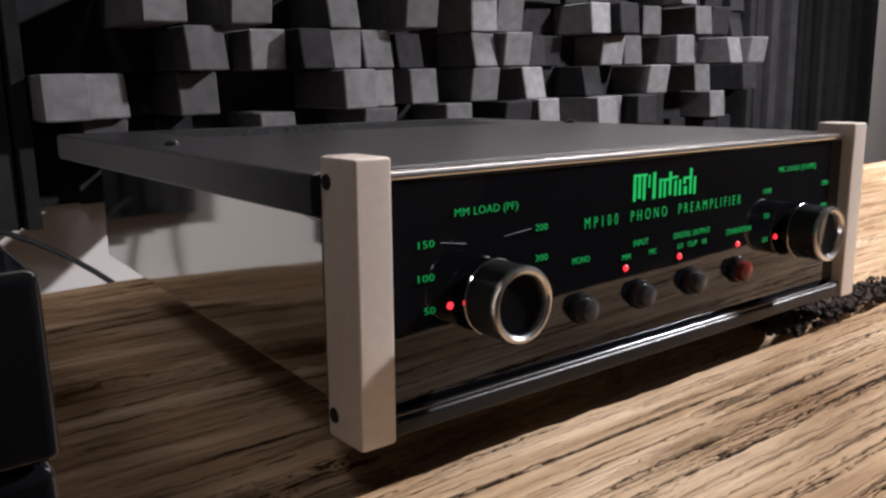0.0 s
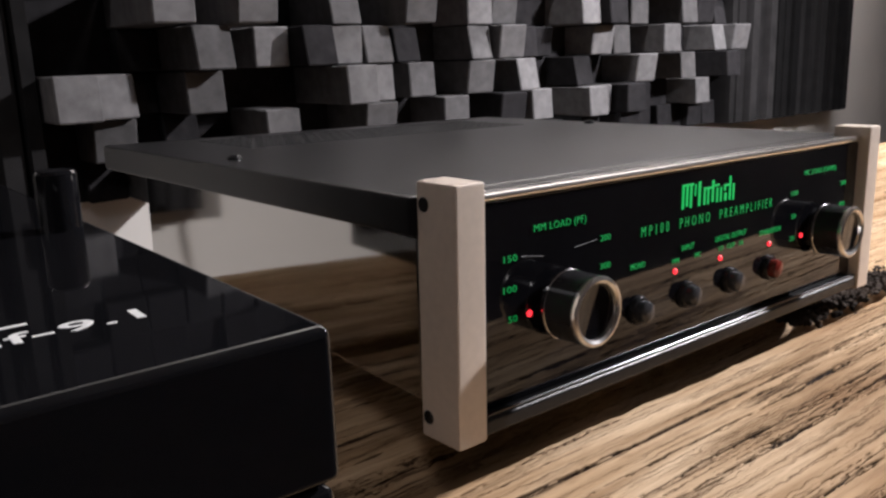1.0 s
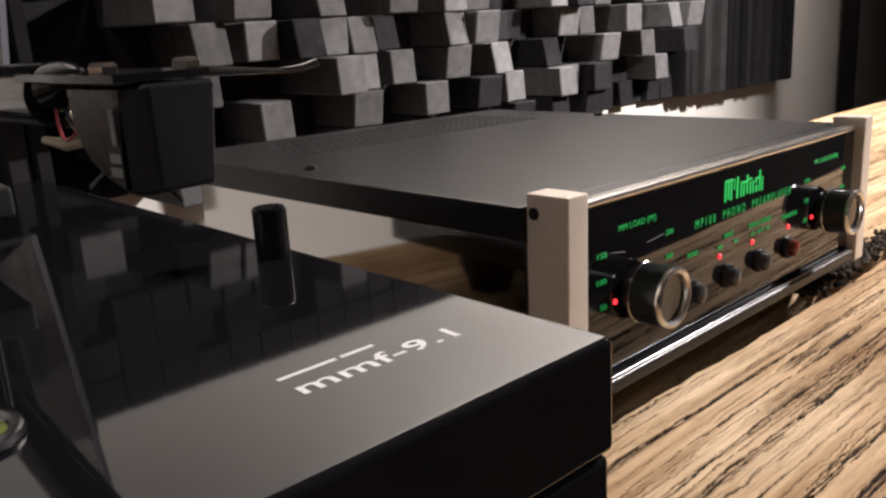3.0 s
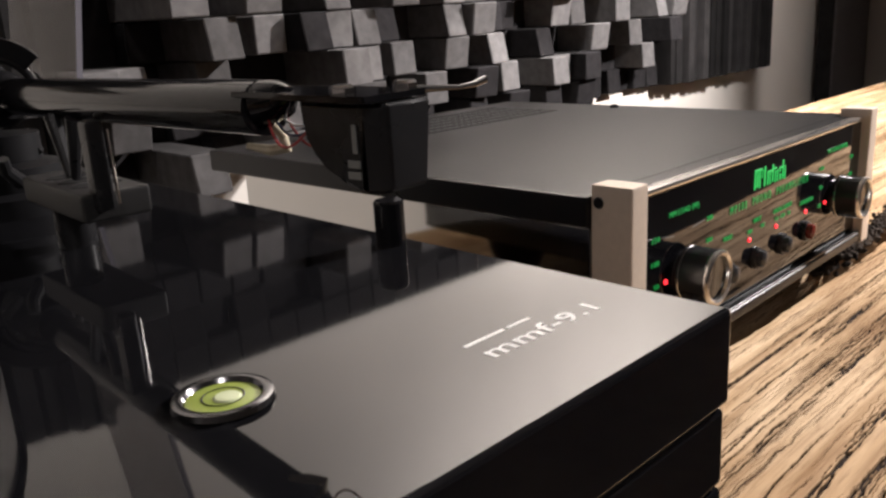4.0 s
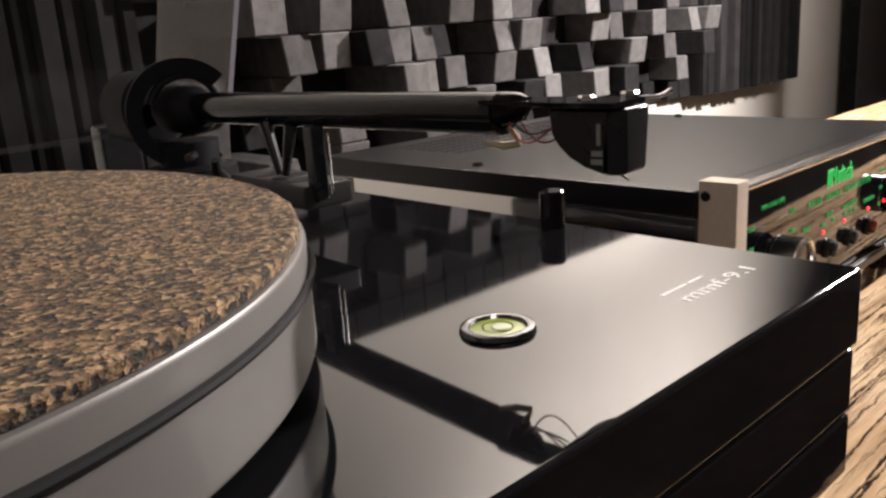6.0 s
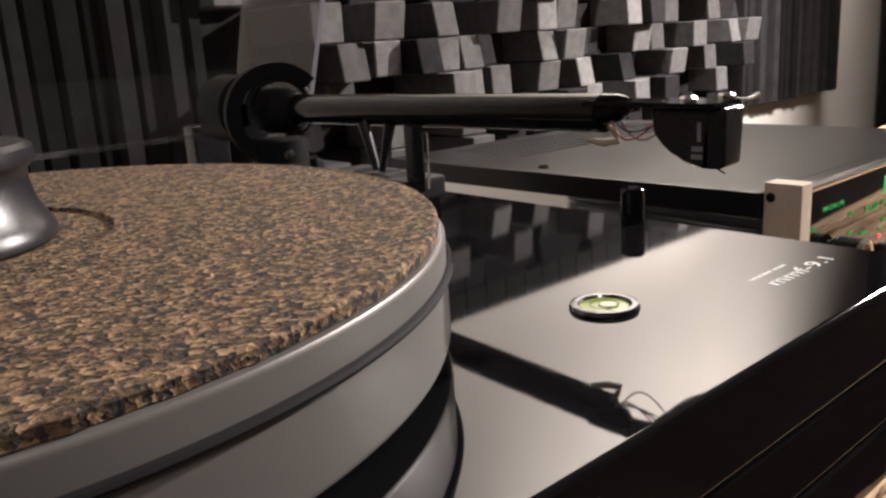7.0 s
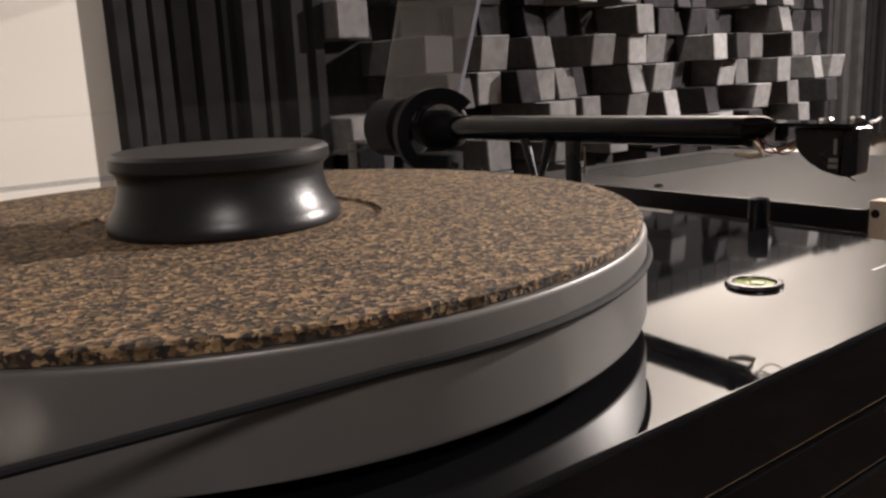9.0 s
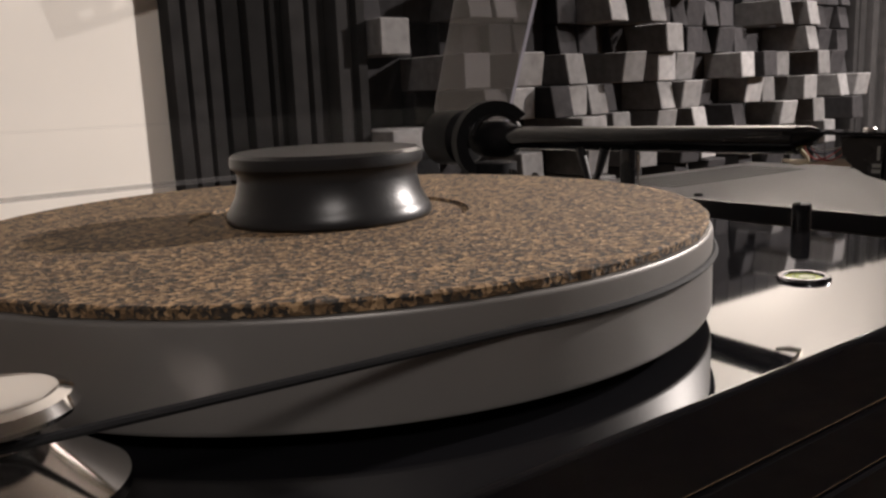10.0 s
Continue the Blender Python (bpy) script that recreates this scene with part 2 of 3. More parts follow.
def lathe(bm, profile, segments=64, m=Matrix.Identity(4)):
    """Turns (radius, height) pairs round z, then moves the result by m."""
    rings = []
    for r, z in profile:
        if r < 1e-7:
            rings.append([bm.verts.new(m @ Vector((0, 0, z)))])
        else:
            rings.append([bm.verts.new(m @ Vector((r * math.cos(a), r * math.sin(a), z))) for a in (2 * math.pi * i / segments for i in range(segments))])
    for a, b in zip(rings, rings[1:]):
        for i in range(segments):
            j = (i + 1) % segments
            if len(a) == 1 and len(b) == 1:
                continue
            if len(a) == 1:
                bm.faces.new((a[0], b[j], b[i]))
            elif len(b) == 1:
                bm.faces.new((a[i], a[j], b[0]))
            else:
                bm.faces.new((a[i], a[j], b[j], b[i]))
    return bm


def tube(bm, points, radius, sides=8):
    """A tube along points; radius is one number or one for each point."""
    pts = [Vector(p) for p in points]
    rad = radius if isinstance(radius, (list, tuple)) else [radius] * len(pts)
    rings = []
    side = None
    for i, p in enumerate(pts):
        d = (pts[min(i + 1, len(pts) - 1)] - pts[max(i - 1, 0)]).normalized()
        if side is None:
            side = d.orthogonal().normalized()
        side = (side - d * side.dot(d)).normalized()
        up = d.cross(side)
        rings.append([bm.verts.new(p + rad[i] * (side * math.cos(a) + up * math.sin(a))) for a in (2 * math.pi * k / sides for k in range(sides))])
    for a, b in zip(rings, rings[1:]):
        for k in range(sides):
            bm.faces.new((a[k], a[(k + 1) % sides], b[(k + 1) % sides], b[k]))
    bm.faces.new(rings[0][::-1])
    bm.faces.new(rings[-1])
    return bm


def curve_points(a, b, c, d, n=14):
    """A Bezier curve through a and d."""
    a, b, c, d = map(Vector, (a, b, c, d))
    return [a * (1 - t) ** 3 + b * 3 * t * (1 - t) ** 2 + c * 3 * t * t * (1 - t) + d * t ** 3 for t in (i / n for i in range(n + 1))]


def part(name, bm, mat, parent=None, label="", flat=False):
    bmesh.ops.recalc_face_normals(bm, faces=bm.faces)
    if not flat:
        for f in bm.faces:
            f.smooth = True
        for e in bm.edges:
            if len(e.link_faces) == 2 and e.calc_face_angle(0) > radians(35):
                e.smooth = False
    me = bpy.data.meshes.new(name)
    bm.to_mesh(me)
    bm.free()
    me.materials.append(mat)
    ob = new(name, me)
    if not flat and len(me.polygons) < 2500:
        ob.modifiers.new("face_normals", "WEIGHTED_NORMAL").keep_sharp = True
    if parent:
        ob.parent = parent
    if label:
        tagged(ob, label)
    return ob


def thing(name, m, label, category, group="", kind=""):
    ob = new(name)
    ob.matrix_basis = m
    ob.empty_display_size = 0.02
    return tagged(ob, label, category, group, kind)


def text_mesh(name, words, width, height, mat, parent, m, depth=0.0002, label="", weight=-0.014):
    """Words in the built-in font, fitted to a width and height about the middle of m."""
    cu = bpy.data.curves.new(name, "FONT")
    cu.body, cu.extrude, cu.resolution_u, cu.offset = words, 0.05, 3, weight
    cu.space_character = 1.7 if len(words) > 20 else 1.05
    tmp = bpy.data.objects.new(name, cu)
    scene.collection.objects.link(tmp)
    me = bpy.data.meshes.new_from_object(tmp)
    bpy.data.objects.remove(tmp)
    xs, ys = [v.co.x for v in me.vertices], [v.co.y for v in me.vertices]
    cx, cy = (min(xs) + max(xs)) / 2, (min(ys) + max(ys)) / 2
    sx, sy = width / (max(xs) - min(xs)), height / (max(ys) - min(ys))
    me.transform(m @ Matrix.Diagonal((sx, sy, depth / 0.1, 1)) @ Matrix.Translation((-cx, -cy, 0.05)))
    me.materials.clear()
    me.materials.append(mat)
    ob = new(name, me)
    ob.parent = parent
    if label:
        tagged(ob, label)
    return ob


def B():
    return bmesh.new()


# ---- the room ----
SHELF_Z = 0.02
WALL_Y = 1.04
XL, XR, YF, ZF, ZC = -2.2, 2.6, -2.4, -0.75, 1.75


def structure(name, bm, mat, label, category):
    return tagged(part(name, bm, mat, None, "", True), label, category, "", "structure")


structure("wall_north", box(B(), XL, XR, WALL_Y, WALL_Y + 0.12, ZF, ZC), WALL, "white painted wall behind the acoustic panel", "wall")
structure("wall_south", box(B(), XL, XR, YF - 0.12, YF, ZF, ZC), DIM, "plain unseen wall behind the camera, coloured dark to cut bounced light", "wall")
structure("wall_west", box(B(), XL - 0.12, XL, YF, WALL_Y, ZF, ZC), DIM, "plain unseen side wall on the left, coloured dark to cut bounced light", "wall")
structure("wall_east", box(B(), XR, XR + 0.12, YF, WALL_Y, ZF, ZC), DIM, "plain unseen side wall on the right, coloured dark to cut bounced light", "wall")
structure("floor", box(B(), XL - 0.12, XR + 0.12, YF - 0.12, WALL_Y + 0.12, ZF - 0.1, ZF), FLOOR, "dark floor under the shelf", "floor")
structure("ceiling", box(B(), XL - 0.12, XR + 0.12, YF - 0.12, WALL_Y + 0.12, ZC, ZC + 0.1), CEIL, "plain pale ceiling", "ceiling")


# ---- the shelf ----
def plank(x0, x1, y0, y1, z0, z1, seed, nx=220, ny=90, cracks=0):
    """A rough-sawn plank: waves and ridges along its grain, ragged long edges, and open drying cracks filled with dirt."""
    rng = np.random.default_rng(int(seed))
    xs = np.linspace(x0, x1, nx + 1)
    X, Y = np.meshgrid(xs, np.linspace(y0, y1, ny + 1))

    def wander(x, scale):
        p = rng.uniform(0, 6.28, 4)
        return sum(np.sin(x * scale * f + p[k]) / (1 + 0.6 * k) for k, f in enumerate((1.0, 2.3, 4.1, 7.7))) / 2.2
    Z = np.zeros_like(X)
    flow = 0.004 * wander(xs, 4.0)
    for n, f, h in ((10, 320, 0.00020), (14, 900, 0.00012)):
        for _ in range(n):
            Z += h * np.sin((Y + flow) * f * rng.uniform(0.6, 1.5) + rng.uniform(0, 6.28) + 1.5 * np.sin(xs * rng.uniform(3, 14) + rng.uniform(0, 6.28))) / 2.5
    crack = np.zeros_like(X)
    for _ in range(cracks):
        cx, length, cy = rng.uniform(x0, x1), rng.uniform(0.06, 0.45), rng.uniform(y0, y1)
        width = rng.uniform(0.00025, 0.00075)
        along = np.clip(1 - np.abs(xs - cx) / (length / 2), 0, 1) ** 0.5
        mid = cy - flow + 0.0010 * wander(xs, 12.0) + 0.0006 * wander(xs, 170.0)
        half = width * along * np.clip(0.75 + 0.55 * wander(xs, 60.0) + 0.35 * wander(xs, 260.0), 0.12, 2)
        crack = np.maximum(crack, np.clip(1.7 - np.abs(Y - mid) / np.maximum(half, 1e-6), 0, 1) * (along > 0))
    Z -= 0.0026 * crack
    edge = np.minimum(np.arange(ny + 1), ny - np.arange(ny + 1))[:, None] * (y1 - y0) / ny
    ragged = 0.0022 * wander(xs, 6.0) + 0.0016 * wander(xs, 45.0) + 0.0008 * wander(xs, 210.0)
    Y = Y + ragged * np.clip(1 - edge / 0.008, 0, 1)
    Z -= 0.0035 * np.clip(1 - edge / 0.0035, 0, 1) ** 1.5
    rows, cols = ny + 1, nx + 1
    top = np.stack([X, Y, z1 + Z], axis=-1).reshape(-1, 3)
    low = np.concatenate([np.stack([X[k], Y[k], np.full(cols, z0)], axis=-1) for k in (0, -1)])
    at = np.arange(rows * cols).reshape(rows, cols)
    quads = np.stack([at[:-1, :-1], at[:-1, 1:], at[1:, 1:], at[1:, :-1]], axis=-1).reshape(-1, 4)
    base = rows * cols
    front = np.stack([at[0, 1:], at[0, :-1], base + np.arange(nx), base + 1 + np.arange(nx)], axis=-1)
    back = np.stack([at[-1, :-1], at[-1, 1:], base + cols + 1 + np.arange(nx), base + cols + np.arange(nx)], axis=-1)
    me = bpy.data.meshes.new("board")
    me.from_pydata(np.concatenate([top, low]), [], np.concatenate([quads, front, back]))
    me.attributes.new("crack", "FLOAT", "POINT").data.foreach_set("value", np.concatenate([crack.ravel(), np.zeros(2 * cols)]))
    me.polygons.foreach_set("use_smooth", np.ones(len(me.polygons), dtype=bool))
    return me


def board(name, me, mat, parent, label=""):
    me.materials.append(mat)
    ob = new(name, me)
    ob.parent = parent
    return tagged(ob, label)


shelf = thing("wooden_shelf", pose(0, 0, 0), "thick rough-sawn oak shelf with deep dark grain", "shelf")
board("board", plank(-0.15, 1.75, 0.086, 0.222, -0.06, SHELF_Z, 1, 950, 260, 210), WOOD, shelf)
board("board", plank(-1.3, -0.152, 0.086, 0.222, -0.06, SHELF_Z, 2, 260, 90, 60), WOOD, shelf)
board("board", plank(-1.3, 1.75, 0.250, 0.370, -0.06, SHELF_Z, 7, 500, 90, 120), WOOD, shelf)
board("board", plank(-1.3, 1.75, 0.384, 0.588, -0.06, SHELF_Z, 4, 500, 130, 150), WOOD, shelf)
for y0, y1 in ((0.216, 0.256), (0.364, 0.390)):
    board("bark_seam", plank(-1.3, 1.75, y0, y1, -0.055, -0.012, 9, 600, 30), BARK, shelf, "dark bark in the seam between two boards")


# ---- acoustic panel on the wall ----
PITCH_X, PITCH_Z, BLOCK_X, BLOCK_Z = 0.048, 0.049, 0.134, 0.019
ROWS_OF_BLOCKS = 10
# one character a block: how far it stands out, in steps of 17 mm, from the lowest row up; letters (a = 1) and deep
# digits 0 to 3 are dark blocks
PROFILE = [
    "00190261072030e0e0e0e0201011",
    "00401060061051f04064f0100420",
    "075160008604050510d0050040f2",
    "000b825g660b0561b10440641045",
    "0009090060800552005f0406f10b",
]


def acoustic_panel():
    p = thing("acoustic_panel", pose(0, 0, 0), "black and charcoal foam block panel with shade coloured into its deep blocks, hung on the white wall", "acoustic panel")
    top = BLOCK_Z + ROWS_OF_BLOCKS * PITCH_Z
    part("backing", box(B(), BLOCK_X + PITCH_X, BLOCK_X + 28 * PITCH_X, WALL_Y - 0.012, WALL_Y - 0.001, BLOCK_Z, top), BLACK_SHADED_FOAM, p, flat=True)
    rng = random.Random(5)
    shapes = {}
    for r in range(ROWS_OF_BLOCKS):
        for c in range(28):
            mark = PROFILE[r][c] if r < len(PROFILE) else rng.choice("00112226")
            # digits 0 to 3 sit deep and take the dark foam as recess shade
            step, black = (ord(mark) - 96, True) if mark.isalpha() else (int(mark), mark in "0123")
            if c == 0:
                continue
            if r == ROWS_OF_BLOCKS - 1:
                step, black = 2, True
            if step == 0:
                continue
            lean = 0.0 if r == ROWS_OF_BLOCKS - 1 else rng.choice((0.0, 0.004, 0.011, -0.008))
            key = (step, lean, black)
            if key not in shapes:
                d = 0.017 * step
                bm = B()
                g = 0.0007
                box(bm, g, PITCH_X - g, -d, 0, g, PITCH_Z - g, 0.0016, 1)
                for v in bm.verts:
                    if v.co.y < -d / 2:
                        v.co.y += lean * (v.co.z / PITCH_Z - 0.5) + lean * 0.6 * (v.co.x / PITCH_X - 0.5)
                ob = part("block", bm, BLACK_SHADED_FOAM if black else FOAM, p, flat=True)
                shapes[key] = ob.data
            else:
                ob = new("block", shapes[key])
                ob.parent = p
            ob.location = (BLOCK_X + c * PITCH_X, WALL_Y - 0.012, BLOCK_Z + r * PITCH_Z)
    return p


def pleated_panel(x0, x1, z0, z1, seed, near, far):
    p = thing("pleated_panel", pose(0, 0, 0), "dark foam panel with vertical pleats beside the block panel", "acoustic panel", "pleated panels")
    rng = random.Random(seed)
    x = x0
    while x < x1 - 0.012:
        w = min(rng.uniform(0.018, 0.034), x1 - x)
        d = (near + (far - near) * ((x - x0) / (x1 - x0)) ** 2) * rng.choice((0.098, 0.108, 0.116, 0.122))
        bm = B()
        lo = [bm.verts.new((x + a * w, y, z0)) for a, y in ((0, WALL_Y - 0.001), (0.0, WALL_Y - d * 0.78), (0.14, WALL_Y - d), (0.86, WALL_Y - d), (1, WALL_Y - d * 0.78), (1, WALL_Y - 0.001))]
        hi = [bm.verts.new((v.co.x + rng.uniform(-0.003, 0.003), v.co.y, z1)) for v in lo]
        for i in range(5):
            bm.faces.new((lo[i], lo[i + 1], hi[i + 1], hi[i]))
        bm.faces.new(lo)
        bm.faces.new(hi)
        part("pleat", bm, PLEAT, p)
        x += w
    return p


acoustic_panel()
pleated_panel(-0.066, 0.181, 0.005, 0.508, 3, 0.25, 0.9)
pleated_panel(1.479, 1.975, 0.019, 0.508, 4, 0.6, 0.6)


# ---- phono preamplifier ----
PRE = pose(0.124, 0.2095, SHELF_Z, 0, 1.0, 1.8)
FACE_Y = 0.006


def on_face(x, z, y=FACE_Y):
    """A pose whose x runs along the front and whose z looks out of it."""
    return Matrix.Translation((x, y, z)) @ Euler((radians(90), 0, 0)).to_matrix().to_4x4()


def preamplifier():
    p = thing("phono_preamplifier", PRE, "black glass-fronted phono preamplifier with champagne end brackets on the shelf", "preamplifier")
    W = 0.320
    body = box(B(), 0.001, W - 0.001, 0.0215, 0.318, 0.031, 0.0912, 0.001)
    for v in body.verts:
        if v.co.y > 0.2:
            v.co.x += 0.019 if v.co.x < W / 2 else -0.019
    part("chassis", body, STEEL, p, "polished stainless steel chassis")
    cover = B()
    box(cover, -0.002, W + 0.002, 0.0212, 0.325, 0.0915, 0.106, 0.0018, 2)
    box(cover, 0.0140, W - 0.0140, 0.0128, 0.0225, 0.0925, 0.1056)
    cover = part("cover", cover, COVER, p, "black textured top cover")
    for k, (x, y) in enumerate(((0.014, 0.182), (W - 0.014, 0.200))):
        part("screw", lathe(B(), [(0, 0.0026), (0.0022, 0.0024), (0.0036, 0.0012), (0.0038, 0.0)], 20, Matrix.Translation((x, y, 0.106))), BLACKPL, cover)
    # rows of vent slots towards the back of the cover
    bm = B()
    for r in range(6):
        for c in range(34):
            x = 0.05 + c * 0.0066
            y = 0.232 + r * 0.0125
            box(bm, x, x + 0.0034, y, y + 0.008, 0.1060, 0.1062)
    tagged(part("vent_grille", bm, RUBBER, cover, "", True), kind="stuff")
    part("glass_front", box(B(), 0.0132, W - 0.0132, FACE_Y, FACE_Y + 0.006, 0.0265, 0.1030, 0.0006, 1), GLASS_BLACK, p, "black glass front")
    part("top_trim", box(B(), 0.0132, W - 0.0132, 0.0045, 0.0125, 0.1034, 0.1062, 0.0011, 2), SILVER, p, "thin bright silver trim")
    lip = B()
    box(lip, 0.0132, W - 0.0132, 0.001, 0.013, 0.0195, 0.0262, 0.0016, 3)
    part("bottom_trim", lip, COVER, p, "glossy black lower trim")
    part("trim_bead", tube(B(), [(0.0132, 0.0025, 0.0268), (W - 0.0132, 0.0025, 0.0268)], 0.0006, 12), DARKCHROME, p)
    for x0 in (0.0, W - 0.0135):
        bm = box(B(), x0, x0 + 0.0135, 0.0, 0.0205, 0.0185, 0.1115, 0.0011, 2)
        br = part("end_bracket", bm, CHAMPAGNE, p, "champagne anodised end bracket")
        side = -1 if x0 == 0 else 1
        xs = x0 if side < 0 else x0 + 0.0135
        for z in (0.1035, 0.0265):
            m = Matrix.Translation((xs, 0.0165, z)) @ Euler((0, radians(90 * side), 0)).to_matrix().to_4x4()
            part("screw_hole", lathe(B(), [(0, 0.0001), (0.0022, 0.0001), (0.0023, 0.0004), (0.0026, 0.0002), (0.0027, 0)], 20, m), BLACKPL, br)
    for x, y in ((0.085, 0.06), (W - 0.085, 0.06), (0.085, 0.27), (W - 0.085, 0.27)):
        part("foot", lathe(B(), [(0, -0.001), (0.011, -0.001), (0.0125, 0.003), (0.0135, 0.032)], 32, Matrix.Translation((x, y, (x - 0.0) * 0.0175))), RUBBER, p)

    # knobs: a dark glassy drum with a bright ring round a dished cap
    for x, name in ((0.057, "load_knob"), (0.263, "load_knob")):
        m = on_face(x, 0.060)
        k = part("knob", lathe(B(), [(0.0105, 0), (0.0105, 0.0020), (0.0128, 0.0024), (0.0134, 0.0032), (0.0134, 0.0170), (0.0130, 0.0176)], 72, m), KNOB, p, "dark glossy knob with a bright front ring")
        part("collar", lathe(B(), [(0.0135, 0.0036), (0.0137, 0.0038), (0.0137, 0.0046), (0.0135, 0.0048)], 72, m), CHROME, k)
        part("ring", lathe(B(), [(0.0133, 0.0168), (0.0136, 0.0180), (0.0132, 0.0194), (0.0120, 0.0198), (0.0108, 0.0190), (0.0106, 0.0176)], 72, m), SILVER, k, "bright silver ring")
        part("cap", lathe(B(), [(0.0108, 0.0176), (0.0100, 0.0172), (0.0, 0.0172)], 72, m), GLASS_BLACK, k)
    for x, mat, label in ((0.1065, GREYBTN, "small dark grey push button"), (0.1420, GREYBTN, "small dark grey push button"), (0.1780, GREYBTN, "small dark grey push button"), (0.2140, REDBTN, "small dark red power button")):
        m = on_face(x, 0.0465)
        b = part("button_bezel", lathe(B(), [(0.0062, 0), (0.0064, 0.0010), (0.0058, 0.0024), (0.0050, 0.0026), (0.0049, 0.0016)], 40, m), BLACKPL, p)
        part("button", lathe(B(), [(0.0048, 0.0016), (0.0048, 0.0048), (0.0042, 0.0060), (0.0026, 0.0066), (0, 0.0068)], 40, m), mat, b, label)
    for x, z in ((0.0406, 0.0589), (0.1329, 0.0587), (0.1689, 0.0588), (0.2135, 0.0587), (0.2459, 0.0583)):
        part("indicator", lathe(B(), [(0.0013, 0), (0.0013, 0.0004), (0.0008, 0.0009), (0, 0.0010)], 16, on_face(x, z)), RED, p, "small lit red indicator")

    words = [
        ("MM LOAD (PF)", 0.0572, 0.0902, 0.0290, 0.0036), ("150", 0.0305, 0.0814, 0.0066, 0.0024), ("100", 0.0303, 0.0700, 0.0066, 0.0024),
        ("50", 0.0316, 0.0587, 0.0044, 0.0024), ("200", 0.0838, 0.0813, 0.0062, 0.0024), ("300", 0.0840, 0.0698, 0.0062, 0.0024),
        ("MONO", 0.1056, 0.0659, 0.0096, 0.0025), ("INPUT", 0.1418, 0.0684, 0.0094, 0.0025), ("MM", 0.1327, 0.0634, 0.0048, 0.0022),
        ("MC", 0.1499, 0.0635, 0.0046, 0.0022), ("DIGITAL OUTPUT", 0.1771, 0.0683, 0.0262, 0.0025), ("LO", 0.1689, 0.0635, 0.0034, 0.0022),
        ("CLIP", 0.1775, 0.0636, 0.0066, 0.0022), ("HI", 0.1864, 0.0634, 0.0028, 0.0022), ("STANDBY/ON", 0.2133, 0.0654, 0.0200, 0.0025),
        ("MC LOAD (OHMS)", 0.2625, 0.0908, 0.0345, 0.0034), ("100", 0.2359, 0.0818, 0.0066, 0.0024), ("50", 0.2364, 0.0697, 0.0044, 0.0024),
        ("25", 0.2363, 0.0581, 0.0044, 0.0024), ("200", 0.2901, 0.0816, 0.0062, 0.0024), ("400", 0.2903, 0.0698, 0.0062, 0.0024),
        ("MP100  PHONO  PREAMPLIFIER", 0.1603, 0.0799, 0.1060, 0.0044),
    ]
    for s, x, z, w, h in words:
        text_mesh("lettering", s, w, h, GREEN, p, on_face(x, z, FACE_Y - 0.0003), 0.0003)
    # the maker's emblem as plain upright bars
    emblem = part("emblem", box(B(), 0.1360, 0.1445, FACE_Y - 0.0004, FACE_Y, 0.0956, 0.0966), LOGOGREEN, p, "lit green maker's emblem", True)
    x = 0.1360
    for w, lo, hi, gap in ((0.0016, 0, 0.9, 0.0009), (0.0016, 0.08, 0.9, 0.0009), (0.0016, 0, 0.9, 0.0013), (0.0010, 0.45, 0.92, 0.0012), (0.0018, 0, 1, 0.0016), (0.0014, 0, 0.72, 0.0010),
                           (0.0014, 0, 0.62, 0.0014), (0.0016, 0.06, 0.95, 0.0014), (0.0014, 0, 0.60, 0.0011), (0.0014, 0, 0.60, 0.0014), (0.0020, 0.0, 0.32, -0.0016), (0.0016, 0.42, 0.60, 0.0018),
                           (0.0015, 0, 1, 0.0010), (0.0014, -0.04, 0.66, 0.0)):
        part("emblem_bar", box(B(), x, x + w, FACE_Y - 0.0003, FACE_Y, 0.0858 + 0.0110 * lo, 0.0858 + 0.0110 * hi), LOGOGREEN, emblem, "", True)
        x += w + gap * 1.55
    for xa, xb, z in ((0.1545, 0.1592, 0.0936), (0.1690, 0.1735, 0.0934), (0.1612, 0.1650, 0.0942)):
        part("emblem_bar", box(B(), xa, xb, FACE_Y - 0.0004, FACE_Y - 0.0001, z - 0.0010, z), LOGOGREEN, emblem, "", True)
    for xa, za, xb, zb in ((0.0365, 0.0812, 0.0480, 0.0795), (0.0655, 0.0800, 0.0790, 0.0812)):
        part("scale_line", tube(B(), [(xa, FACE_Y - 0.0001, za), (xb, FACE_Y - 0.0001, zb)], 0.00012, 5), LINE, p)
    return p


preamplifier()


def bark_strip():
    bm = B()
    rng = random.Random(11)
    for i in range(900):
        x = rng.uniform(0.385, 0.62)
        y = 0.236 + (x - 0.4) * 0.03 + rng.gauss(0, 0.006)
        r = rng.uniform(0.0008, 0.0024)
        m = Matrix.LocRotScale((x, y, SHELF_Z + r * 0.25), Euler((rng.random() * 6, rng.random() * 6, rng.random() * 6)), (r * 1.4, r, r * 0.8))
        got = bmesh.ops.create_icosphere(bm, subdivisions=1, radius=1.0, matrix=m)
        for v in got["verts"]:
            v.co += Vector((noise.noise(v.co * 300), noise.noise(v.co * 300 + Vector((5, 0, 0))), noise.noise(v.co * 300 + Vector((0, 9, 0))))) * 0.0012
    return tagged(part("bark_strip", bm, BARK), "crumbling dark bark along a board of the shelf", "bark", "", "stuff")


bark_strip()

# ---- turntable ----
TOP_Z = 0.1315
TX0, TX1, TY0, TY1 = -0.440, 0.0215, 0.113, 0.473
CENTRE = (-0.2565, 0.2815)
RADIUS = 0.1495


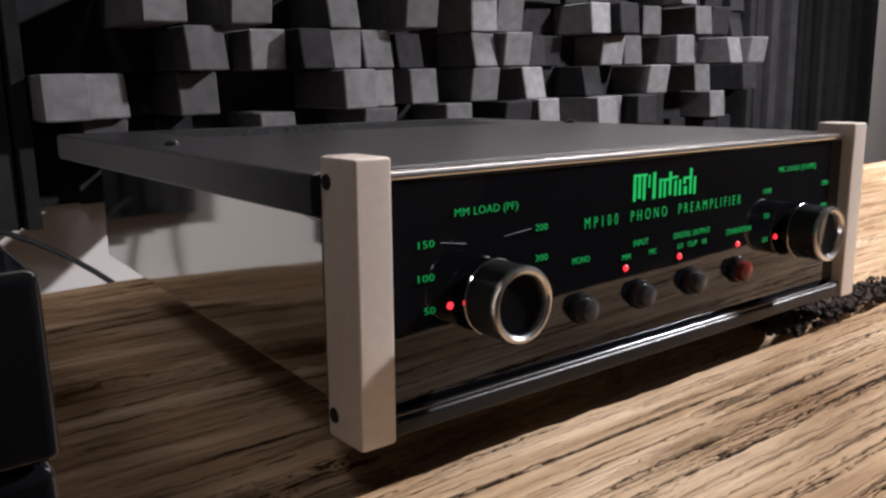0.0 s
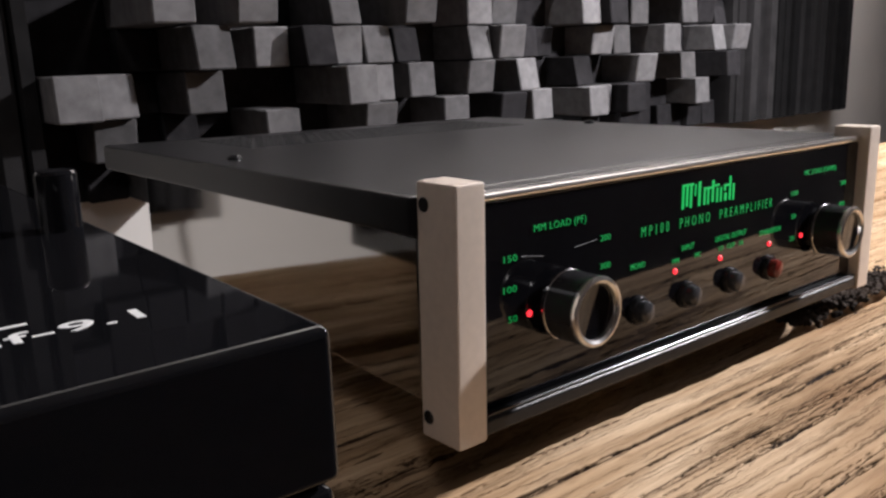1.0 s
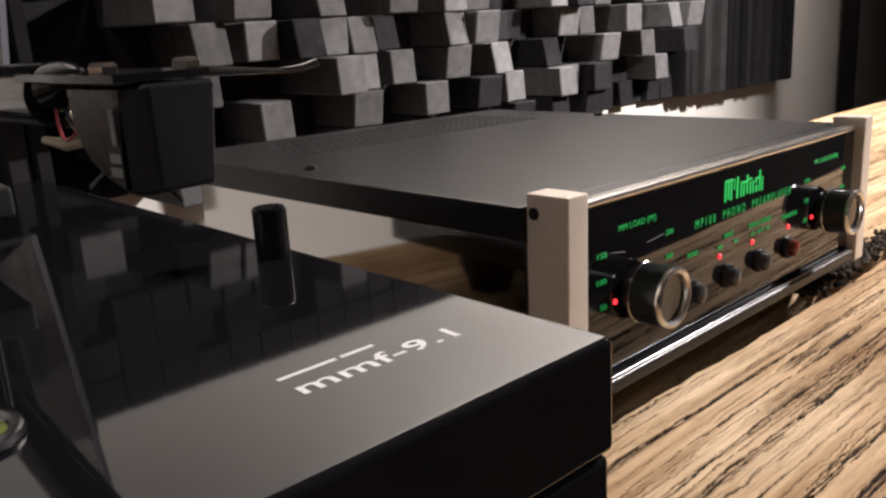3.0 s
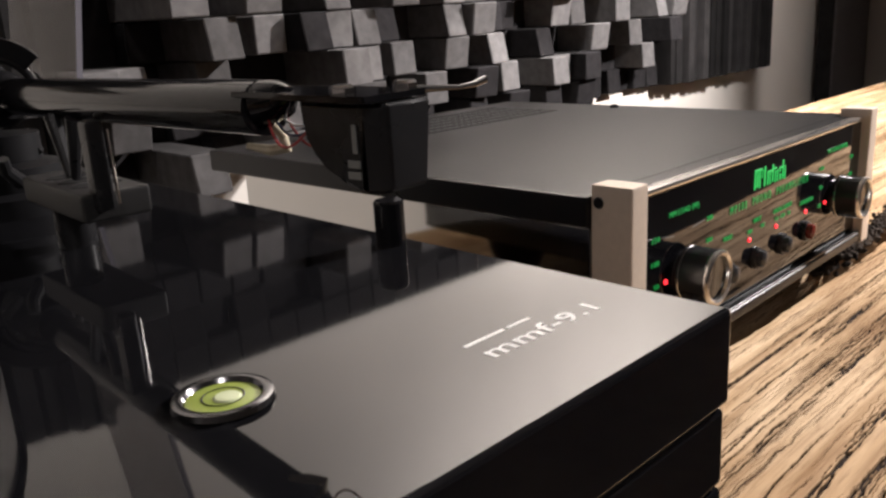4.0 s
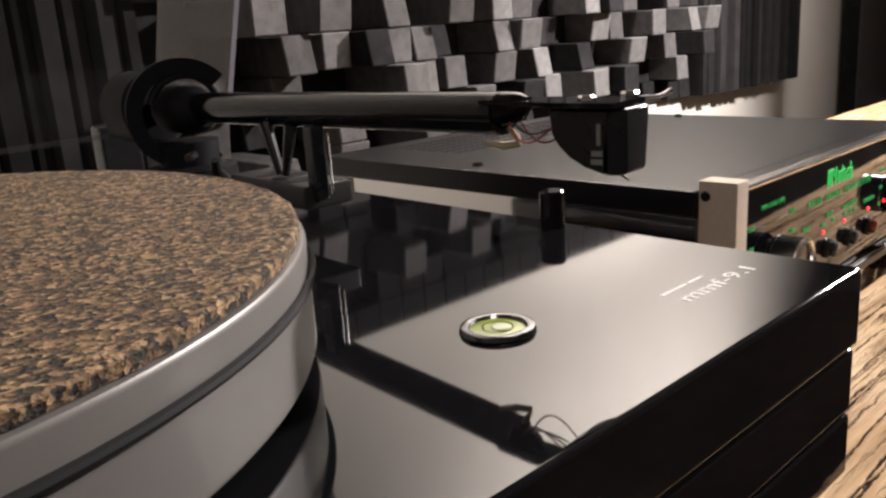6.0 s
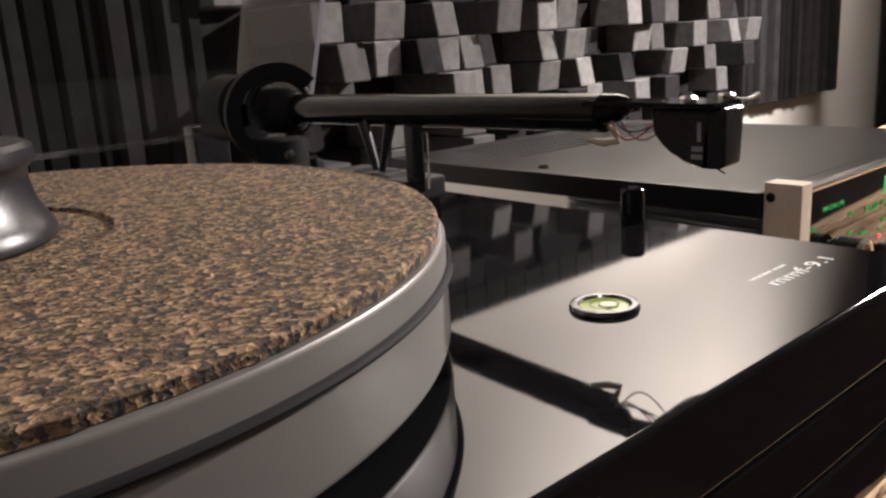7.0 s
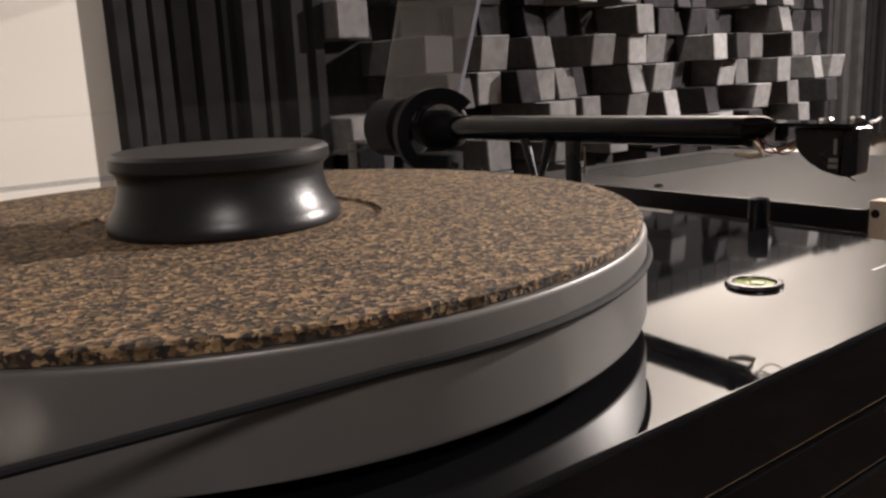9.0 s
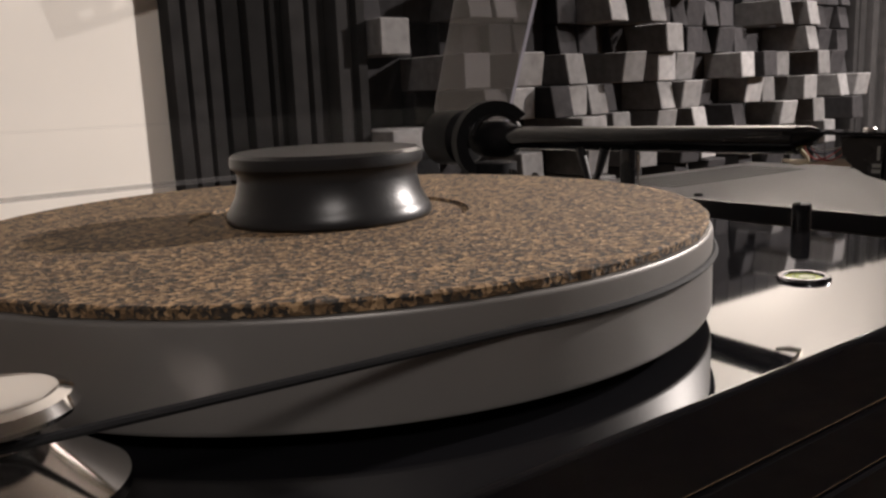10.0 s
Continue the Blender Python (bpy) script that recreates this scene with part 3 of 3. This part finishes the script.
def turntable():
    t = thing("turntable", pose(0, 0, 0), "gloss black three-tier turntable with a cork-topped silver platter", "turntable")
    for z1, z0 in ((TOP_Z, 0.1047), (0.1037, 0.0810), (0.0800, 0.0575)):
        inset = 0.0 if z1 == TOP_Z else 0.0008
        part("plinth_tier", box(B(), TX0 + inset, TX1 - inset, TY0 + inset, TY1 - inset, z0, z1, 0.0018, 3), LACQUER, t, "gloss black plinth tier")
    for x in (TX0 + 0.05, TX1 - 0.05):
        for y in (TY0 + 0.05, TY1 - 0.05):
            part("foot", lathe(B(), [(0, SHELF_Z - 0.0005), (0.014, SHELF_Z - 0.0005), (0.022, 0.042), (0.024, 0.0578)], 40, Matrix.Translation((x, y, 0))), BLACKPL, t)
            for z in (0.0795, 0.1032):
                part("puck_spacer", lathe(B(), [(0, z), (0.012, z), (0.012, z + 0.0020), (0, z + 0.0020)], 24, Matrix.Translation((x, y, 0))), RUBBER, t)
    c = Matrix.Translation((*CENTRE, 0))
    part("bearing", lathe(B(), [(0.045, TOP_Z - 0.001), (0.045, 0.141), (0, 0.141)], 48, c), BLACKPL, t)
    R = RADIUS
    platter = part("platter", lathe(B(), [(0, 0.1365), (R - 0.003, 0.1365), (R - 0.0005, 0.1372), (R, 0.1385), (R, 0.1646), (R - 0.0008, 0.1658), (R - 0.003, 0.1663), (0, 0.1663)], 220, c), PLATTER, t, "satin silver platter")
    mat = B()
    lathe(mat, [(R - 0.0035, 0.1660), (R - 0.0018, 0.1664), (R - 0.0015, 0.1690), (R - 0.0024, 0.1697), (0.0565, 0.1697), (0.0560, 0.1686), (0.0, 0.1684)], 300, c)
    for v in mat.verts:
        d = (v.co.xy - Vector(CENTRE)).length
        if d > R - 0.004 and v.co.z > 0.1662:
            k = 1 + noise.noise((v.co.x * 400, v.co.y * 400, v.co.z * 300)) * 0.0055
            v.co.x, v.co.y = CENTRE[0] + (v.co.x - CENTRE[0]) * k, CENTRE[1] + (v.co.y - CENTRE[1]) * k
    part("platter_mat", mat, CORK, platter, "speckled cork and rubber mat")
    # belt: round the platter and on to the motor pulley
    mx, my, mr = -0.401, 0.166, 0.0120
    cx, cy = CENTRE
    dx, dy = cx - mx, cy - my
    D = math.hypot(dx, dy)
    base = math.atan2(dy, dx)
    turn = math.acos((mr - R - 0.0006) / D)
    pts = []
    z, low = 0.1577, 0.1532
    Rb = R + 0.0007
    a0, a1 = base + turn, base - turn
    n = 160
    for i in range(n + 1):
        a = a0 - (a0 - a1) * i / n
        pts.append((cx + Rb * math.cos(a), cy + Rb * math.sin(a), z))
    for i in range(25):
        a = a1 - (2 * math.pi - (a0 - a1)) * i / 24
        pts.append((mx + mr * math.cos(a), my + mr * math.sin(a), low))
    pts.append(pts[0])
    part("belt", tube(B(), pts, 0.0012, 8), RUBBER, t, "thin black drive belt")
    # bubble level
    lx, ly = -0.090, 0.171
    m = Matrix.Translation((lx, ly, TOP_Z)) @ Matrix.Diagonal((1, 1, 0.65, 1))
    lev = part("bubble_level", lathe(B(), [(0.0106, -0.0004), (0.0110, 0.0006), (0.0106, 0.0024), (0.0096, 0.0029), (0.0084, 0.0026), (0.0078, 0.0012)], 64, m), DARKCHROME, t, "round bubble level with a black ring")
    part("fluid", lathe(B(), [(0.0080, 0.0010), (0.0070, 0.0014), (0.0, 0.0016)], 48, m), FLUID, lev, "yellow-green fluid")
    part("bubble", lathe(B(), [(0.0030, 0.00160), (0.0026, 0.0021), (0, 0.0023)], 32, m @ Matrix.Translation((0.0005, -0.001, 0))), BUBBLE, lev)
    part("level_mark", lathe(B(), [(0.0042, 0.00165), (0.0044, 0.0018), (0.0046, 0.00165)], 40, m), BLACKPL, lev)
    # printed name on the plinth
    pm = Matrix.Translation((-0.0185, 0.1425, TOP_Z + 0.00005)) @ Euler((0, 0, radians(-1))).to_matrix().to_4x4()
    text_mesh("printed_name", "mmf-9.1", 0.040, 0.0060, PRINT, t, pm, 0.00004, "small grey printed lettering", 0.012)
    bars = B()
    for xa, w in ((-0.0385, 0.0140), (-0.0232, 0.0085)):
        box(bars, xa, xa + w, 0.1492, 0.1504, TOP_Z, TOP_Z + 0.00006)
    part("printed_bars", bars, PRINT, t, flat=True)
    # post by the side of the plinth
    part("post", lathe(B(), [(0.0052, TOP_Z - 0.001), (0.0052, 0.1462), (0.0046, 0.1470), (0, 0.1470)], 40, Matrix.Translation((0.0125, 0.2330, 0))), LACQUER, t, "short black post")
    return t


turntable()


def motor():
    m = thing("turntable_motor", Matrix.Translation((-0.401, 0.166, 0)), "chrome stepped motor pulley beside the platter", "motor")
    part("body", lathe(B(), [(0, TOP_Z), (0.0100, TOP_Z), (0.0100, 0.138), (0.0, 0.138)], 48), BLACKPL, m)
    part("pulley", lathe(B(), [(0.006, 0.1345), (0.024, 0.1345), (0.0262, 0.1375), (0.0262, 0.1405), (0.0170, 0.1470), (0.0116, 0.1515), (0.0116, 0.1543), (0.0150, 0.1558), (0.0176, 0.1566), (0.0182, 0.1578), (0.0168, 0.1600), (0.0140, 0.1608), (0.0120, 0.1600), (0.0, 0.1598)], 90), CHROME, m, "polished chrome pulley")
    return m


motor()


def record_puck():
    t = thing("record_puck", Matrix.Translation((*CENTRE, 0.1684)), "black waisted record weight standing on the cork mat", "record weight")
    part("body", lathe(B(), [(0, 0), (0.0405, 0), (0.0415, 0.0012), (0.0415, 0.0035), (0.0400, 0.0060), (0.0375, 0.0105), (0.0362, 0.0165), (0.0362, 0.0195), (0.0372, 0.0213), (0.0, 0.0213)], 96), PUCK, t)
    part("cap", lathe(B(), [(0, 0.0214), (0.0378, 0.0214), (0.0386, 0.0222), (0.0388, 0.0236), (0.0385, 0.0262), (0.0368, 0.0275), (0, 0.0278)], 96), PUCK, t, "bevelled flat cap")
    return t


record_puck()


# ---- tonearm ----
def tonearm():
    t = thing("tonearm", pose(0, 0, 0), "black carbon tonearm with a ring bearing and a small cartridge", "tonearm")
    px, py, pz = -0.045, 0.430, 0.182
    part("arm_base", lathe(B(), [(0.030, TOP_Z - 0.001), (0.030, 0.140), (0.024, 0.142), (0.024, 0.152), (0.016, 0.154), (0.016, 0.166), (0, 0.166)], 48, Matrix.Translation((px, py, 0))), ARMBLACK, t)
    # open ring round the bearing
    ring = B()
    n = 44
    secs = []
    for i in range(n + 1):
        a = radians(40 + (305 - 40) * i / n)
        co, si = math.cos(a), math.sin(a)
        quad = []
        for r, y in ((0.0285, -0.0065), (0.0285, 0.0065), (0.0205, 0.0065), (0.0205, -0.0065)):
            quad.append(ring.verts.new((px + r * co, py + y, pz - 0.002 + r * si)))
        secs.append(quad)
    for a, b in zip(secs, secs[1:]):
        for k in range(4):
            ring.faces.new((a[k], a[(k + 1) % 4], b[(k + 1) % 4], b[k]))
    ring.faces.new(secs[0][::-1])
    ring.faces.new(secs[-1])
    bmesh.ops.rotate(ring, cent=(px, py, pz), matrix=Matrix.Rotation(radians(-22), 3, "Z"), verts=ring.verts)
    part("bearing_ring", ring, ARMBLACK, t, "open black bearing ring")
    arc = [(px + 0.0172 * math.cos(radians(a)) * 0.93, py - 0.004 - 0.0172 * math.cos(radians(a)) * 0.37, pz + 0.0005 + 0.0172 * math.sin(radians(a))) for a in range(8, 176, 8)]
    part("bearing_arc", tube(B(), arc, 0.0022, 10), BLACKPL, t)
    hub = Matrix.Translation((px, py, pz)) @ Euler((radians(90), 0, 0)).to_matrix().to_4x4()
    part("bearing_hub", lathe(B(), [(0, -0.014), (0.011, -0.014), (0.0125, -0.010), (0.0125, 0.012), (0.0105, 0.020), (0.0080, 0.024), (0, 0.024)], 40, hub), ARMBLACK, t)
    part("counterweight", lathe(B(), [(0, -0.062), (0.017, -0.062), (0.020, -0.058), (0.020, -0.030), (0.017, -0.026), (0.006, -0.024), (0.006, -0.010)], 40, hub), ARMBLACK, t)
    a, b = Vector((-0.0455, 0.410, 0.1835)), Vector((-0.0545, 0.197, 0.1876))
    pts = [a.lerp(b, i / 12) for i in range(13)]
    part("arm_tube", tube(B(), pts, [0.0076 - 0.0008 * i / 12 for i in range(13)], 28), CARBON, t, "glossy black tapered arm tube")
    # head
    H = Matrix.Translation((-0.0545, 0.196, 0.1908)) @ Euler((0, 0, radians(4))).to_matrix().to_4x4()
    hs = B()
    outline = [(-0.0060, 0.006), (0.0060, 0.006), (0.0065, -0.012), (0.0085, -0.022), (0.0085, -0.044), (-0.0095, -0.044), (-0.0095, -0.022), (-0.0075, -0.012)]
    lo = [hs.verts.new(H @ Vector((x, y, 0))) for x, y in outline]
    hi = [hs.verts.new(H @ Vector((x, y, 0.0014))) for x, y in outline]
    hs.faces.new(lo)
    hs.faces.new(hi)
    for i in range(8):
        hs.faces.new((lo[i], lo[(i + 1) % 8], hi[(i + 1) % 8], hi[i]))
    head = part("headshell", hs, CARBON, t, "flat black headshell plate")
    part("neck", tube(B(), [(-0.0545, 0.199, 0.1885), (-0.0545, 0.190, 0.1898), (-0.0545, 0.186, 0.1912)], [0.0059, 0.0046, 0.0018], 20), CARBON, head)
    lift = [H @ Vector(p) for p in ((0.0075, -0.037, 0.0008), (0.018, -0.037, 0.0000), (0.028, -0.037, -0.0008), (0.034, -0.0365, -0.0008), (0.0385, -0.0365, 0.0000))]
    part("finger_lift", tube(B(), lift, [0.0013, 0.0008, 0.0006, 0.0008, 0.0010], 10), DARKCHROME, head, "thin polished finger lift")
    for x, y in ((0.0060, -0.0405), (-0.0058, -0.0335)):
        part("screw", lathe(B(), [(0.0026, 0.0013), (0.0027, 0.0026), (0.0022, 0.0033), (0, 0.0034)], 6, H @ Matrix.Translation((x, y, 0))), CHROME, head, "small bright screw")
    # cartridge: deep in front, sloping up to the pins behind
    cart = B()
    prof = [(-0.0455, -0.0005), (-0.0455, -0.0185), (-0.0440, -0.0192), (-0.0405, -0.0190), (-0.0330, -0.0170), (-0.0290, -0.0145), (-0.0255, -0.0115), (-0.0225, -0.0085), (-0.0215, -0.0005), (-0.0405, -0.0005)]

    def flank(y):
        return -0.0080 + max(0.0, -0.0405 - y) * 0.68
    L = [cart.verts.new(H @ Vector((flank(y), y, z))) for y, z in prof]
    Rr = [cart.verts.new(H @ Vector((0.0085 - (0.0022 if z < -0.012 else 0), y, z))) for y, z in prof]
    cart.faces.new([L[k] for k in (0, 1, 2, 3, 9)])
    cart.faces.new([L[k] for k in (3, 4, 5, 6, 7, 8, 9)])
    cart.faces.new(Rr)
    for i in range(len(prof)):
        j = (i + 1) % len(prof)
        cart.faces.new((L[i], L[j], Rr[j], Rr[i]))
    bmesh.ops.bevel(cart, geom=list(cart.edges), offset=0.0007, segments=1, affect="EDGES")
    ca = part("cartridge", cart, BLACKPL, t, "black cartridge with small grey print")
    print_bars = B()
    for z0, z1, y0, y1 in ((-0.0105, -0.0045, -0.0392, -0.0380), (-0.0136, -0.0120, -0.0398, -0.0362), (-0.0160, -0.0144, -0.0398, -0.0360)):
        box(print_bars, -0.0084, -0.0081, y0, y1, z0, z1)
    print_bars.transform(H)
    part("print", print_bars, FAINT, ca, flat=True)
    part("stylus", tube(B(), [H @ Vector((0, -0.038, -0.0185)), H @ Vector((0, -0.0435, -0.0215))], [0.0004, 0.0002], 6), CHROME, ca)
    for k, (x, drop, mat) in enumerate(((-0.0045, 0.0065, REDWIRE), (-0.0015, 0.0045, BLUEWIRE), (0.0015, 0.0030, PRINT), (0.0045, 0.0075, REDWIRE))):
        pts = curve_points((-0.0545 + x * 0.5, 0.193, 0.1865), (-0.0545 + x, 0.188, 0.1865 - drop * 1.5), (-0.0545 + x, 0.182, 0.1880 - drop * 1.6), H @ Vector((x, -0.0220, -0.0050)))
        part("lead_wire", tube(B(), pts, 0.00032, 6), mat, ca)
    # small brass clip under the tube end
    part("wire_clip", tube(B(), [(-0.057, 0.203, 0.1782), (-0.0545, 0.197, 0.1772), (-0.052, 0.193, 0.1778), (-0.0525, 0.1935, 0.1800), (-0.0535, 0.196, 0.1830)], [0.0008, 0.0014, 0.0013, 0.0011, 0.0008], 10), GOLD, t)
    # lift bar with three holes and the arm rest
    bar = B()
    d = Vector((-0.004, -0.085, 0)).normalized()
    e = Vector((-d.y, d.x, 0))
    o = Vector((-0.052, 0.372, 0))
    box(bar, 0.010, 0.074, -0.0085, 0.0155, 0.146, 0.156, 0.0016)
    rot = Matrix(((d.x, e.x, 0, o.x), (d.y, e.y, 0, o.y), (0, 0, 1, 0), (0, 0, 0, 1)))
    bar.transform(rot)
    lb = part("lift_bar", bar, LIFTBAR, t, "black lift bar with three holes")
    for k in range(3):
        part("hole", lathe(B(), [(0, 0.15612), (0.0042, 0.15612), (0.0045, 0.1563), (0.0048, 0.15605)], 32, rot @ Matrix.Translation((0.030 + 0.0135 * k, 0.0035, 0)) @ Matrix.Diagonal((1, 1.9, 1, 1))), RUBBER, lb)
    part("arm_rest", box(B(), -0.0600, -0.0540, 0.2945, 0.3015, 0.150, 0.1800, 0.001), BLACKPL, t)
    part("rest_pin", tube(B(), [(-0.0535, 0.2935, 0.152), (-0.0535, 0.2935, 0.177)], 0.0006, 8), CHROME, t)
    for y0, y1 in ((0.338, 0.330), (0.318, 0.326)):
        part("strut", tube(B(), [(-0.054, y0, 0.1795), (-0.054, y1, 0.1575)], [0.0030, 0.0018], 10), BLACKPL, t)
    part("lift_post", lathe(B(), [(0.007, TOP_Z - 0.001), (0.007, 0.149), (0, 0.149)], 24, Matrix.Translation((-0.054, 0.335, 0))), BLACKPL, t)
    part("side_lever", tube(B(), [(-0.058, 0.372, 0.152), (-0.064, 0.368, 0.158), (-0.065, 0.366, 0.163)], [0.003, 0.0026, 0.0022], 10), BLACKPL, t)
    part("weight_stub", tube(B(), [(-0.062, 0.392, 0.163), (-0.072, 0.378, 0.164)], [0.0020, 0.0020], 10), DARKCHROME, t, "small metal stub")
    return t


tonearm()


# ---- open dust cover behind the turntable ----
def dust_cover():
    t = thing("dust_cover", pose(0, 0, 0), "clear acrylic dust cover standing open behind the turntable", "dust cover")
    c = Vector((0, 0.500, 0.165))
    u = Vector((0, -0.37, 0.93)).normalized()
    v = Vector((0, 0.93, 0.37)).normalized()
    x0, x1, L, D, th = TX0, TX1, 0.36, 0.098, 0.003

    def slab(a0, a1, b0, b1, d0, d1):
        bm = box(B(), a0, a1, b0, b1, d0, d1)
        bm.transform(Matrix(((1, 0, 0, c.x), (0, u.y, v.y, c.y), (0, u.z, v.z, c.z), (0, 0, 0, 1))))
        return bm
    part("top_panel", slab(x0, x1, 0, L, D - th, D), LID, t, flat=True)
    part("side_wall", slab(x1 - th, x1, 0, L, 0.001, D - th - 0.001), LIDSIDE, t, flat=True)
    part("side_wall", slab(x0, x0 + th, 0, L, 0.001, D - th - 0.001), LID, t, flat=True)
    part("back_wall", slab(x0 + th + 0.001, x1 - th - 0.001, 0, th, 0.001, D - th - 0.001), LID, t, flat=True)
    part("rim", slab(x1 - th, x1, 0, L, 0.0, 0.0009), EDGE, t, flat=True)
    part("rim", slab(x0 + th, x1 - th, 0, th, 0.0, 0.0009), RIM, t, flat=True)
    for x in (x0 + 0.07, x1 - 0.07):
        h = B()
        box(h, x - 0.015, x + 0.015, 0.474, 0.520, 0.112, 0.130, 0.002)
        box(h, x - 0.012, x + 0.012, 0.505, 0.520, 0.125, 0.172, 0.002)
        part("hinge", h, BLACKPL, t)
    for o in t.children:
        if not o.name.startswith("hinge"):
            o.visible_shadow = False
    return t


dust_cover()


# ---- dark screen beside the wall, cables ----
def dark_screen():
    t = thing("dark_screen", pose(2.33, 0.960, 0), "tall dark grey fabric screen beside the white wall", "screen")
    part("fabric", box(B(), 0.0, 0.262, 0.0, 0.05, ZF, 1.20, 0.006), SCREEN, t)
    part("edge_strip", box(B(), -0.004, 0.0, 0.004, 0.046, ZF, 1.20), PLEAT, t)
    return t


def cables():
    for pts, r in (((( 0.02, 0.985, 0.03), (0.10, 0.93, 0.0), (0.17, 0.80, -0.12), (0.20, 0.72, -0.4)), 0.003), (((0.06, 0.985, 0.025), (0.2, 0.9, 0.02), (0.32, 0.75, -0.1), (0.38, 0.70, -0.4)), 0.003)):
        tagged(part("cable", tube(B(), curve_points(*pts, n=24), r, 8), CABLE), "black cable hanging behind the shelf", "cable", "cables behind the shelf")


dark_screen()
cables()


# ---- small pierced bracket on the wall, above the view, in the left washer's beam ----
def wall_bracket():
    t = thing("wall_bracket", pose(-0.193, WALL_Y - 0.03, 0.352, 0, -17, 0), "small pierced metal bracket fixed to the white wall", "bracket")
    bm = B()
    holes = (0.042, 0.080, 0.118)

    def strip(x0, x1, z0, z1):
        box(bm, x0, x1, 0, 0.002, z0, z1)
    strip(0, 0.16, 0, 0.010)
    strip(0, 0.16, 0.022, 0.060)
    edges = [0.0] + [v for hx in holes for v in (hx - 0.008, hx + 0.008)] + [0.16]
    for a, b in zip(edges[::2], edges[1::2]):
        strip(a, b, 0.010, 0.022)
    part("plate", bm, STEEL, t, "", True)
    part("stem", tube(B(), [(0.08, 0.002, 0.045), (0.08, 0.031, 0.045)], 0.004, 12), STEEL, t)
    return t


wall_bracket()
